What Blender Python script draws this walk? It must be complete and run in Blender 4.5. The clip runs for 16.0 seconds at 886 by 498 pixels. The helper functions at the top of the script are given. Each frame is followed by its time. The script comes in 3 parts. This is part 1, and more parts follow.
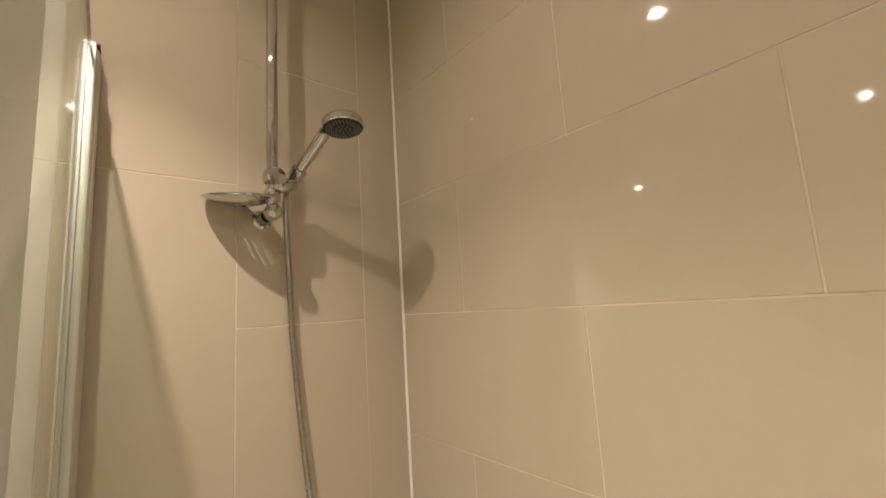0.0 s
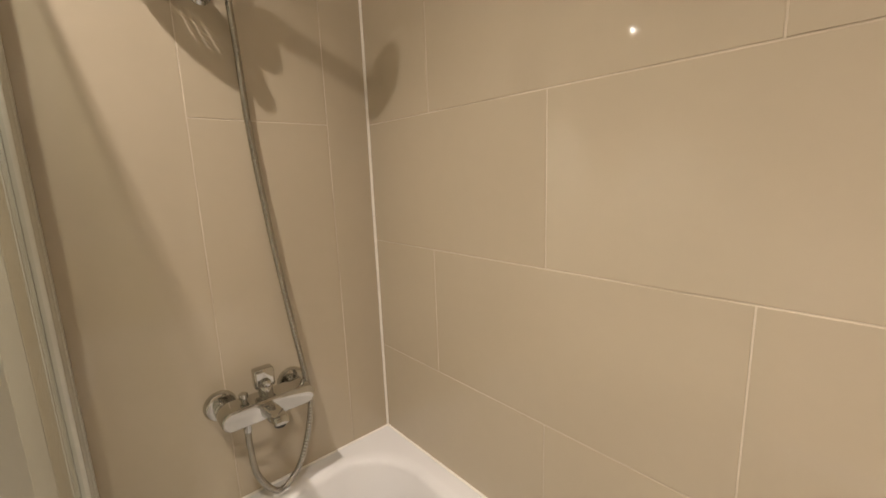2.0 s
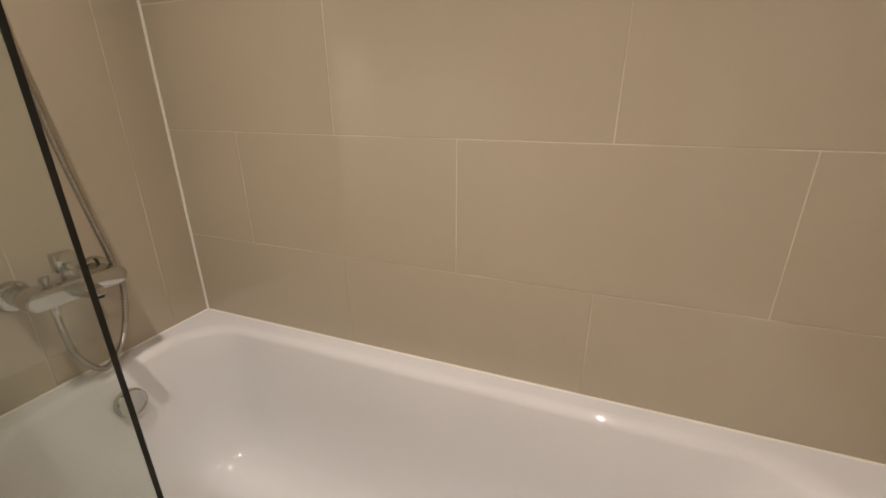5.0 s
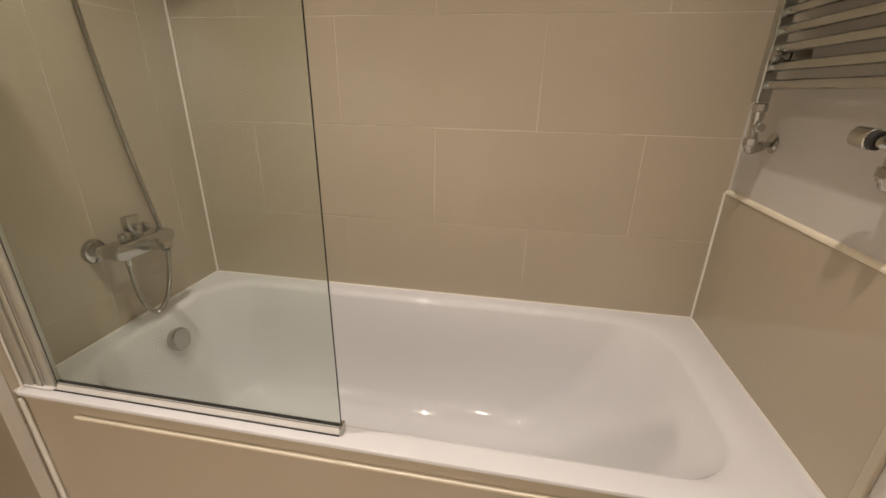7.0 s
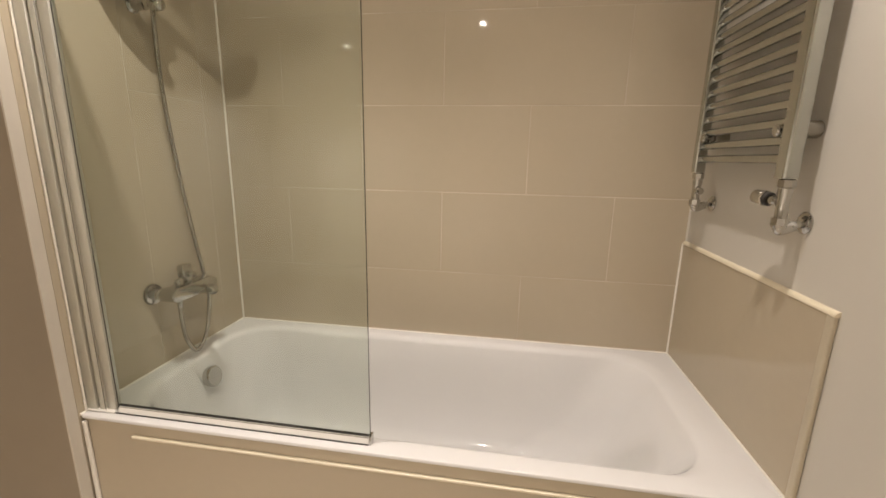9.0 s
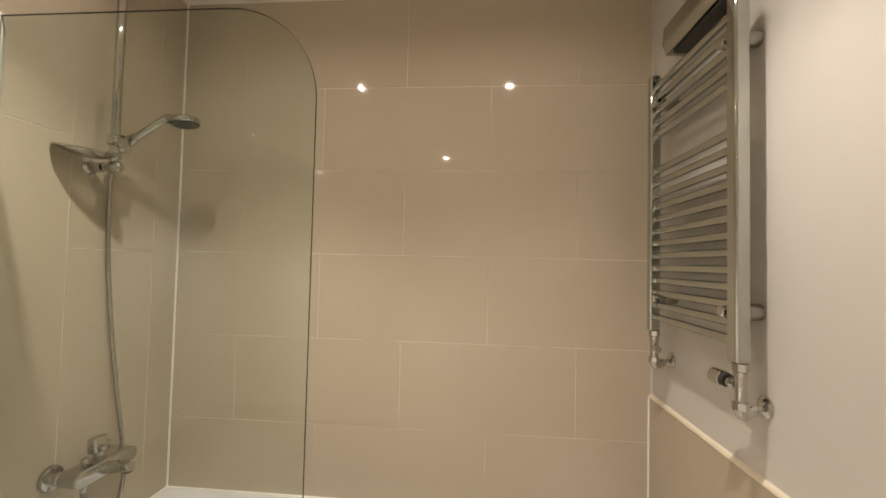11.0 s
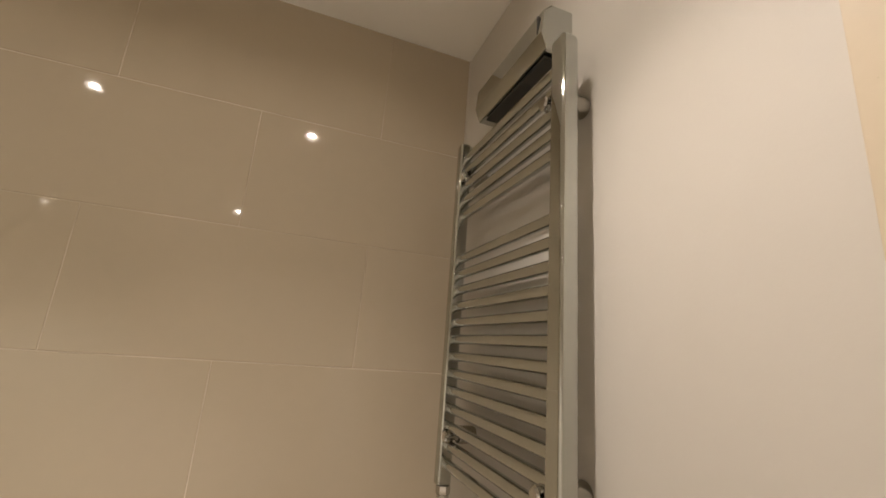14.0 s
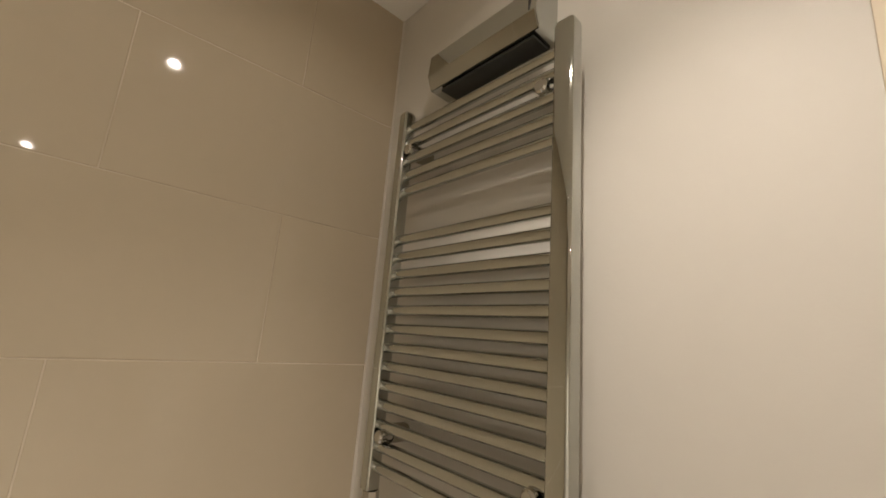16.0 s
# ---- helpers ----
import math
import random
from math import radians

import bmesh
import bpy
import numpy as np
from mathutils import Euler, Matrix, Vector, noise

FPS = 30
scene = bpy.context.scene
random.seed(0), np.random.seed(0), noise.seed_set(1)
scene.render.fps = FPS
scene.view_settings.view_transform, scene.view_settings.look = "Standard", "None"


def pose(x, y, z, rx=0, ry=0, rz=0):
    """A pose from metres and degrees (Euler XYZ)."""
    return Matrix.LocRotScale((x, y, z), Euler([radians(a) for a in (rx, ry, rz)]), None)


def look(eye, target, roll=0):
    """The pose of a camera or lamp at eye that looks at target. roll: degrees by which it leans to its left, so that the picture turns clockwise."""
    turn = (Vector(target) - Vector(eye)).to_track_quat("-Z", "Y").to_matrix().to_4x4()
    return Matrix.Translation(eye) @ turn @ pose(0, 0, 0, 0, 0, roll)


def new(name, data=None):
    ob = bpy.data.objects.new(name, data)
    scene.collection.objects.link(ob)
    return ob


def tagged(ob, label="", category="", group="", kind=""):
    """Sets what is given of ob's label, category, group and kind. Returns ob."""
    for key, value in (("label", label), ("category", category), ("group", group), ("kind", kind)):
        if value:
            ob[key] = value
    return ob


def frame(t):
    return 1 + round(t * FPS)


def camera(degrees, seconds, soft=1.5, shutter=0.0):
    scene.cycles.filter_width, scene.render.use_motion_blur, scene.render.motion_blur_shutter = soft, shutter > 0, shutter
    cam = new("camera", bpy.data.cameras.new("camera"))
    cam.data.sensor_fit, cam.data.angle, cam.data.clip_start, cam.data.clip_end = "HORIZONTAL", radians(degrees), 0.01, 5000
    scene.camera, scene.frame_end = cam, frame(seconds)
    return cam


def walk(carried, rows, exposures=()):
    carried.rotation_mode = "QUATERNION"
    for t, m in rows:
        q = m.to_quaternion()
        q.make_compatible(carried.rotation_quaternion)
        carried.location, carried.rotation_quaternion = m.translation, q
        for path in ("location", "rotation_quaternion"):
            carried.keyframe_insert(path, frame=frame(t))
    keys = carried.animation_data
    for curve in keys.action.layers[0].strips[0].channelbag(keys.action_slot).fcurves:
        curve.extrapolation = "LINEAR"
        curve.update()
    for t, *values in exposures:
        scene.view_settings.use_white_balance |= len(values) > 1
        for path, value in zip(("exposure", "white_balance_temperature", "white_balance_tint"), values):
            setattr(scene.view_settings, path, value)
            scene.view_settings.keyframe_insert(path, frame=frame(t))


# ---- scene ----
cam = camera(94.3, 16.0, soft=1.7)
PATH = [
    (0, (0.851, -0.618, 1.414), (-0.678, 0.641, 1.696), -3.6),
    (0.5, (0.835, -0.602, 1.386), (-0.724, 0.642, 1.541), -3.0),
    (1, (0.834, -0.602, 1.351), (-0.724, 0.652, 1.336), -2.5),
    (1.5, (0.846, -0.595, 1.311), (-0.686, 0.674, 1.11), -2.4),
    (2, (0.869, -0.597, 1.272), (-0.606, 0.704, 0.911), -2.1),
    (2.5, (0.934, -0.602, 1.242), (-0.475, 0.734, 0.761), -1.9),
    (3, (1.004, -0.622, 1.217), (-0.307, 0.779, 0.652), -1.6),
    (3.5, (1.058, -0.647, 1.189), (-0.135, 0.836, 0.574), -1.2),
    (4, (1.085, -0.683, 1.178), (0.043, 0.897, 0.534), -0.8),
    (6.5, (0.99, -1.148, 1.203), (0.665, 0.687, 0.475), 0.9),
    (7, (1.013, -1.267, 1.211), (0.695, 0.57, 0.486), 1.1),
    (7.5, (1.012, -1.385, 1.21), (0.694, 0.464, 0.518), 0.9),
    (8, (1.006, -1.477, 1.204), (0.699, 0.393, 0.564), 1.0),
    (10.5, (1.0, -1.497, 1.328), (0.743, 0.486, 1.296), 0.5),
    (11, (1.027, -1.434, 1.379), (0.857, 0.557, 1.447), 1.3),
    (11.5, (1.055, -1.362, 1.401), (1.023, 0.630, 1.577), 2.5),
    (12, (1.074, -1.286, 1.427), (1.222, 0.693, 1.674), 3.1),
    (12.5, (1.099, -1.219, 1.451), (1.384, 0.738, 1.753), 3.5),
    (13, (1.12, -1.166, 1.46), (1.541, 0.756, 1.817), 3.6),
    (13.5, (1.155, -1.113, 1.452), (1.688, 0.769, 1.871), 4.1),
    (14, (1.209, -1.028, 1.467), (1.849, 0.809, 1.932), 4.5),
    (14.5, (1.249, -0.947, 1.481), (1.998, 0.834, 1.996), 5.1),
    (15, (1.159, -0.869, 1.493), (2.163, 0.786, 1.998), 5.2),
    (15.5, (1.122, -0.846, 1.487), (2.245, 0.737, 1.971), 5.0),
    (16, (1.075, -0.853, 1.477), (2.36, 0.62, 1.898), 4.5),
]
EXPOSURES = [(0, 0.15, 6360, 13), (1.5, 0.10, 6330, 14), (3.5, -0.18, 6080, 17), (6.5, -0.41, 6110, 16), (8, -0.23, 6110, 15), (10.5, -0.02, 6040, 13), (12.5, -0.08, 6080, 14), (14, -0.25, 6200, 15), (16, -0.26, 6140, 12)]
walk(cam, [(t, look(eye, target, roll)) for t, eye, target, roll in PATH], EXPOSURES)

# ---------- world and lamps ----------
world = bpy.data.worlds.new("world")
scene.world = world
world.use_nodes = True
world.node_tree.nodes["Background"].inputs[0].default_value = (0.5, 0.42, 0.33, 1)
world.node_tree.nodes["Background"].inputs[1].default_value = 0.02

WARM = (1.0, 0.88, 0.73)
LAMPS = [(0.37, -0.755, 50), (1.175, -0.758, 38), (-0.72, -2.90, 300), (0.72, -2.28, 300)]
SPILL = 1700.0
CEIL = 2.332


def downlight_beam(x, y, watts, size):
    data = bpy.data.lights.new("downlight_beam", "SPOT")
    data.energy, data.color = watts, WARM
    data.spot_size, data.spot_blend, data.shadow_soft_size = radians(100), 0.8, size
    ob = new("downlight_beam", data)
    ob.matrix_world = look((x, y, CEIL - 0.006), (x, y, 0))
    return ob


for lx, ly, lw in LAMPS:
    downlight_beam(lx, ly, lw, 0.012 if lw < 100 else 0.04)


# ---------- materials ----------
def material(name, color, rough=0.5, metal=0.0, vary=0.06, scale=6.0, bump=0.0, bump_scale=200.0, spec=0.5, ripple=0.0, each=0.0):
    """A surface with colour that drifts at two scales, fine relief and uneven gloss."""
    m = bpy.data.materials.new(name)
    m.use_nodes = True
    nt = m.node_tree
    b = nt.nodes["Principled BSDF"]
    b.inputs["Metallic"].default_value = metal
    b.inputs["Specular IOR Level"].default_value = spec
    tc = nt.nodes.new("ShaderNodeTexCoord")
    geo = nt.nodes.new("ShaderNodeNewGeometry")
    big, fine = nt.nodes.new("ShaderNodeTexNoise"), nt.nodes.new("ShaderNodeTexNoise")
    for n, s, d in ((big, scale, 3), (fine, scale * 14, 4)):
        n.inputs["Scale"].default_value, n.inputs["Detail"].default_value = s, d
        nt.links.new(geo.outputs["Position"], n.inputs["Vector"])
    mix = nt.nodes.new("ShaderNodeMath")
    mix.operation = "MULTIPLY_ADD"
    nt.links.new(fine.outputs["Fac"], mix.inputs[0])
    mix.inputs[1].default_value = 0.35
    nt.links.new(big.outputs["Fac"], mix.inputs[2])
    last = mix
    if each:
        info = nt.nodes.new("ShaderNodeObjectInfo")
        add = nt.nodes.new("ShaderNodeMath")
        add.operation = "MULTIPLY_ADD"
        nt.links.new(info.outputs["Random"], add.inputs[0])
        add.inputs[1].default_value = each
        nt.links.new(mix.outputs[0], add.inputs[2])
        last = add
    ramp = nt.nodes.new("ShaderNodeMapRange")
    nt.links.new(last.outputs[0], ramp.inputs[0])
    ramp.inputs[1].default_value, ramp.inputs[2].default_value = 0.35, 1.0 + each
    ramp.inputs[3].default_value, ramp.inputs[4].default_value = 1 - vary, 1 + vary
    vec = nt.nodes.new("ShaderNodeVectorMath")
    vec.operation = "SCALE"
    vec.inputs[0].default_value = color
    nt.links.new(ramp.outputs[0], vec.inputs["Scale"])
    nt.links.new(vec.outputs[0], b.inputs["Base Color"])
    rr = nt.nodes.new("ShaderNodeMapRange")
    nt.links.new(fine.outputs["Fac"], rr.inputs[0])
    rr.inputs[3].default_value, rr.inputs[4].default_value = rough * 0.8, min(1, rough * 1.25)
    nt.links.new(rr.outputs[0], b.inputs["Roughness"])
    if bump or ripple:
        bn = nt.nodes.new("ShaderNodeTexNoise")
        bn.inputs["Scale"].default_value, bn.inputs["Detail"].default_value = (bump_scale, 3) if bump else (9.0, 1)
        nt.links.new(geo.outputs["Position"], bn.inputs["Vector"])
        bp = nt.nodes.new("ShaderNodeBump")
        bp.inputs["Strength"].default_value = 1.0
        bp.inputs["Distance"].default_value = bump or ripple
        nt.links.new(bn.outputs["Fac"], bp.inputs["Height"])
        nt.links.new(bp.outputs[0], b.inputs["Normal"])
    return m


TILE = material("beige_porcelain", (0.484, 0.416, 0.310), 0.035, vary=0.05, scale=2.5, spec=0.5, bump=0.00002, bump_scale=60, each=0.25)
def grout(name, dull, pale):
    """Cement grout that is close to the tile colour along some stretches and pale along others."""
    m = material(name, pale, 0.75, vary=0.10, scale=12, bump=0.0002, bump_scale=300)
    nt = m.node_tree
    b = nt.nodes["Principled BSDF"]
    geo, patchy, edge, mix = [nt.nodes.new(k) for k in ("ShaderNodeNewGeometry", "ShaderNodeTexNoise", "ShaderNodeMapRange", "ShaderNodeMix")]
    patchy.inputs["Scale"].default_value, patchy.inputs["Detail"].default_value = 2.6, 5
    nt.links.new(geo.outputs["Position"], patchy.inputs["Vector"])
    edge.inputs[1].default_value, edge.inputs[2].default_value = 0.42, 0.58
    nt.links.new(patchy.outputs["Fac"], edge.inputs[0])
    mix.data_type = "RGBA"
    paint = b.inputs["Base Color"].links[0].from_socket
    nt.links.new(edge.outputs[0], mix.inputs["Factor"])
    mix.inputs["A"].default_value = (*dull, 1)
    nt.links.new(paint, mix.inputs["B"])
    nt.links.new(mix.outputs["Result"], b.inputs["Base Color"])
    return m


GROUT = grout("cream_grout", (0.485, 0.418, 0.315), (0.66, 0.59, 0.48))
SILICONE = material("white_silicone", (0.84, 0.80, 0.72), 0.35, vary=0.05, scale=14)
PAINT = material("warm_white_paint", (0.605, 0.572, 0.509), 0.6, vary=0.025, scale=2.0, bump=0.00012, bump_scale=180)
# Whiter than PAINT so that the unseen walls bounce more light.
BOUNCE_WHITE = material("bounce_white_paint", (0.80, 0.77, 0.71), 0.6, vary=0.025, scale=2.0, bump=0.00012, bump_scale=180)
CEILING = material("ceiling_paint", (0.86, 0.83, 0.76), 0.8, vary=0.02, scale=2.0, bump=0.0001, bump_scale=180)
CREAM = material("cream_plastic_trim", (0.80, 0.72, 0.55), 0.35, vary=0.04, scale=10)
GLOSS_CREAM = material("cream_gloss_wood_paint", (0.64, 0.55, 0.41), 0.3, vary=0.04, scale=5)
ENAMEL = material("white_bath_enamel", (0.76, 0.75, 0.74), 0.05, vary=0.015, scale=3, spec=0.6)
CHROME = material("polished_chrome", (0.53, 0.52, 0.49), 0.03, metal=1.0, vary=0.03, scale=8)
SATIN = material("satin_aluminium", (0.62, 0.615, 0.56), 0.55, metal=1.0, vary=0.04, scale=20)
HOSE = material("hose_steel", (0.42, 0.40, 0.36), 0.22, metal=1.0, vary=0.1, scale=60)
RADIATOR = material("radiator_chrome", (0.50, 0.51, 0.48), 0.045, metal=1.0, vary=0.04, scale=9)
DARK = material("dark_rubber", (0.03, 0.028, 0.025), 0.5, vary=0.1, scale=30)
BLACK_PLASTIC = material("dark_grille_plastic", (0.02, 0.022, 0.02), 0.35, vary=0.2, scale=30)
# Light beige chosen so the unseen floor throws light up to the ceiling.
FLOOR = material("beige_floor_tile", (0.30, 0.255, 0.20), 0.3, vary=0.10, scale=3, bump=0.0001, bump_scale=80)
BROWN = material("brown_wall_finish", (0.30, 0.247, 0.18), 0.4, vary=0.08, scale=3, bump=0.0001, bump_scale=120)
WHITE_METAL = material("white_lacquered_metal", (0.82, 0.80, 0.76), 0.35, vary=0.02, scale=20)


# Chrome darkened to the tone of the shade behind the radiator.
BRACKET = material("dull_shaded_bracket_chrome", (0.36, 0.34, 0.30), 0.18, metal=1.0, vary=0.05, scale=10)
TRIM_BEIGE = material("beige_edge_trim", (0.52, 0.46, 0.345), 0.3, vary=0.04, scale=10)
TRIM_METAL = material("ivory_edge_trim", (0.60, 0.55, 0.47), 0.4, vary=0.04, scale=10)


def glow(name, color, strength):
    m = bpy.data.materials.new(name)
    m.use_nodes = True
    b = m.node_tree.nodes["Principled BSDF"]
    b.inputs["Base Color"].default_value = (0.8, 0.8, 0.8, 1)
    b.inputs["Emission Color"].default_value = (*color, 1)
    b.inputs["Emission Strength"].default_value = strength
    return m


def pane_glass(name, tint, base, rise):
    """Thin clear glass: light goes straight through, and the gloss rises towards a grazing view."""
    m = bpy.data.materials.new(name)
    m.use_nodes = True
    nt = m.node_tree
    nt.nodes.clear()
    out, mix = nt.nodes.new("ShaderNodeOutputMaterial"), nt.nodes.new("ShaderNodeMixShader")
    clear, gloss = nt.nodes.new("ShaderNodeBsdfTransparent"), nt.nodes.new("ShaderNodeBsdfGlossy")
    clear.inputs[0].default_value = (*tint, 1)
    gloss.inputs["Roughness"].default_value = 0.01
    lw = nt.nodes.new("ShaderNodeLayerWeight")
    lw.inputs["Blend"].default_value = 0.5
    pw = nt.nodes.new("ShaderNodeMath")
    pw.operation, pw.inputs[1].default_value = "POWER", 5.0
    nt.links.new(lw.outputs["Facing"], pw.inputs[0])
    ma = nt.nodes.new("ShaderNodeMath")
    ma.operation, ma.inputs[1].default_value, ma.inputs[2].default_value = "MULTIPLY_ADD", rise, base
    nt.links.new(pw.outputs[0], ma.inputs[0])
    nt.links.new(ma.outputs[0], mix.inputs[0])
    nt.links.new(clear.outputs[0], mix.inputs[1])
    nt.links.new(gloss.outputs[0], mix.inputs[2])
    nt.links.new(mix.outputs[0], out.inputs[0])
    return m


LENS = glow("warm_lamp_lens", WARM, SPILL)
GLASS = pane_glass("bath_screen_glass", (0.925, 0.952, 0.925), 0.034, 0.5)


# ---------- mesh helpers ----------
def empty(name, place=(0, 0, 0)):
    ob = new(name)
    ob.location = place
    ob.empty_display_size = 0.05
    return ob


def part(name, bm, mat, parent=None, label="", smooth=False):
    """Link a bmesh, made in world metres, as one mesh under its thing."""
    me = bpy.data.meshes.new(name)
    bmesh.ops.recalc_face_normals(bm, faces=bm.faces)
    if smooth:
        for f in bm.faces:
            f.smooth = True
    if parent is not None:
        at = Vector((0, 0, 0))
        p = parent
        while p is not None:
            at += p.location
            p = p.parent
        bm.transform(Matrix.Translation(-at))
    bm.to_mesh(me)
    bm.free()
    if smooth:
        me.set_sharp_from_angle(angle=radians(38))
    me.materials.append(mat)
    ob = new(name, me)
    if parent is not None:
        ob.parent = parent
    return tagged(ob, label)


def box(lo, hi, bevel=0.0, seg=2, bm=None):
    own = bmesh.new()
    bmesh.ops.create_cube(own, size=1)
    own.transform(Matrix.Translation([(a + b) / 2 for a, b in zip(lo, hi)]) @ Matrix.Diagonal((*[b - a for a, b in zip(lo, hi)], 1)))
    if bevel:
        bmesh.ops.bevel(own, geom=own.edges[:], offset=bevel, segments=seg, affect="EDGES", profile=0.5)
    return own if bm is None else join(bm, own)


def join(bm, other):
    me = bpy.data.meshes.new("scratch")
    other.to_mesh(me)
    other.free()
    bm.from_mesh(me)
    bpy.data.meshes.remove(me)
    return bm


def lathe(profile, axis_from, axis_to, n=32, bm=None):
    """A turned piece: profile rows (distance along, radius) from one point towards another."""
    a, d = Vector(axis_from), (Vector(axis_to) - Vector(axis_from)).normalized()
    u = d.orthogonal().normalized()
    v = d.cross(u)
    bm = bm or bmesh.new()
    rings = []
    for s, r in profile:
        if r < 1e-6:
            rings.append([bm.verts.new(a + d * s)])
        else:
            rings.append([bm.verts.new(a + d * s + r * (u * math.cos(2 * math.pi * k / n) + v * math.sin(2 * math.pi * k / n))) for k in range(n)])
    for p, q in zip(rings, rings[1:]):
        for k in range(n):
            j = (k + 1) % n
            loop = [p[k % len(p)], p[j % len(p)], q[j % len(q)], q[k % len(q)]]
            loop = [w for i, w in enumerate(loop) if w not in loop[:i]]
            if len(loop) > 2:
                bm.faces.new(loop)
    for ring, flip in ((rings[0], True), (rings[-1], False)):
        if len(ring) > 2:
            bm.faces.new(ring[::-1] if flip else ring)
    return bm


def rod(a, b, r, soft=0.002, n=24, bm=None):
    """A round bar with softened ends."""
    length = (Vector(b) - Vector(a)).length
    return lathe([(0, r - soft), (soft * 0.3, r - soft * 0.3), (soft, r), (length - soft, r), (length - soft * 0.3, r - soft * 0.3), (length, r - soft)], a, b, n, bm)


def spline(points, steps=12):
    """Catmull-Rom through the points."""
    p = [Vector(q) for q in points]
    p = [2 * p[0] - p[1]] + p + [2 * p[-1] - p[-2]]
    out = []
    for i in range(1, len(p) - 2):
        for k in range(steps):
            t = k / steps
            out.append(0.5 * (2 * p[i] + (p[i + 1] - p[i - 1]) * t + (2 * p[i - 1] - 5 * p[i] + 4 * p[i + 1] - p[i + 2]) * t * t
                              + (3 * p[i] - p[i - 1] - 3 * p[i + 1] + p[i + 2]) * t ** 3))
    return out + [p[-2]]


def tube(points, radius, n=12, bm=None):
    """A tube along points; radius is a number or a function of the ring's number."""
    bm = bm or bmesh.new()
    rings, side = [], None
    for i, c in enumerate(points):
        d = (points[min(i + 1, len(points) - 1)] - points[max(i - 1, 0)]).normalized()
        side = d.orthogonal().normalized() if side is None else (side - d * side.dot(d)).normalized()
        other = d.cross(side)
        r = radius(i) if callable(radius) else radius
        rings.append([bm.verts.new(c + r * (side * math.cos(2 * math.pi * k / n) + other * math.sin(2 * math.pi * k / n))) for k in range(n)])
    for p, q in zip(rings, rings[1:]):
        for k in range(n):
            bm.faces.new((p[k], p[(k + 1) % n], q[(k + 1) % n], q[k]))
    bm.faces.new(rings[0][::-1])
    bm.faces.new(rings[-1])
    return bm


def extrude_outline(outline, lift, bevel=0.0, seg=2):
    """A plate: a closed outline of 3D points, thickened by the vector lift."""
    bm = bmesh.new()
    a = [bm.verts.new(p) for p in outline]
    b = [bm.verts.new(Vector(p) + Vector(lift)) for p in outline]
    bm.faces.new(a)
    bm.faces.new(b[::-1])
    n = len(a)
    for k in range(n):
        bm.faces.new((a[k], b[k], b[(k + 1) % n], a[(k + 1) % n]))
    if bevel:
        bmesh.ops.recalc_face_normals(bm, faces=bm.faces)
        edges = [e for e in bm.edges if e.is_manifold and e.calc_face_angle(0) > 0.9]
        bmesh.ops.bevel(bm, geom=edges, offset=bevel, segments=seg, affect="EDGES", profile=0.5)
    return bm


# ---------- the room ----------
X0, X1 = -0.083, 1.602      # tile faces at the two ends of the bath
RIM = 0.545
LEDGE = 0.951               # top of the tiles on the radiator wall
ROOM_W, ROOM_S = -1.35, -3.70


def structure(name, bm, mat, label, category="wall"):
    ob = part(name, bm, mat, None, label)
    return tagged(ob, "", category, "", "structure")


wall_north = structure("wall_north", box((ROOM_W, 0.0010, 0), (X1 + 0.13, 0.13, CEIL + 0.1)), GROUT, "long bath wall of large beige porcelain tiles with cream grout")
wall_west = structure("wall_west", box((-0.70, -0.712, 0), (X0 - 0.0010, 0.0010, CEIL)), GROUT, "shower wall of upright beige porcelain tiles with cream grout")
wall_west_end = structure("wall_west_end", box((-0.70, -0.722, 0), (X0 - 0.002, -0.712, CEIL)), BROWN, "brown end face of the wall that carries the shower")
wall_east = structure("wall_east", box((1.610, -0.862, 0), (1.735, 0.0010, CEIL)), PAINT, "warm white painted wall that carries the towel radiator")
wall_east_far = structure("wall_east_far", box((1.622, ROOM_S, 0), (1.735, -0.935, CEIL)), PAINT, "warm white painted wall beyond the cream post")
# Two unseen walls close the room; their white brightens ceiling and upper tiles.
wall_south = structure("wall_south", box((ROOM_W - 0.1, ROOM_S - 0.1, 0), (X1 + 0.13, ROOM_S, CEIL)), BOUNCE_WHITE, "unseen plain back wall, white to bounce light into the room")
wall_far_west = structure("wall_far_west", box((ROOM_W - 0.1, ROOM_S, 0), (ROOM_W, 0.001, CEIL)), BOUNCE_WHITE, "unseen plain wall beyond the shower wall, white to bounce light")


def ceiling_mesh():
    """The ceiling's underside with a round hole for each downlight, and a slab above it."""
    bm = bmesh.new()
    x0, y0, x1, y1 = ROOM_W - 0.1, ROOM_S - 0.1, X1 + 0.13, 0.001
    loops = [[(x0, y0), (x1, y0), (x1, y1), (x0, y1)]]
    for x, y, _ in LAMPS:
        loops.append([(x + 0.031 * math.cos(a), y + 0.031 * math.sin(a)) for a in [2 * math.pi * k / 32 for k in range(32)]])
    edges = []
    for loop in loops:
        vs = [bm.verts.new((px, py, CEIL)) for px, py in loop]
        edges += [bm.edges.new((vs[k], vs[(k + 1) % len(vs)])) for k in range(len(vs))]
    bmesh.ops.triangle_fill(bm, use_beauty=True, edges=edges)
    grown = bmesh.ops.extrude_face_region(bm, geom=bm.faces[:])
    bmesh.ops.translate(bm, verts=[g for g in grown["geom"] if isinstance(g, bmesh.types.BMVert)], vec=(0, 0, 0.05))
    return box((x0, y0, CEIL + 0.055), (x1, y1, CEIL + 0.1), 0, 2, bm)


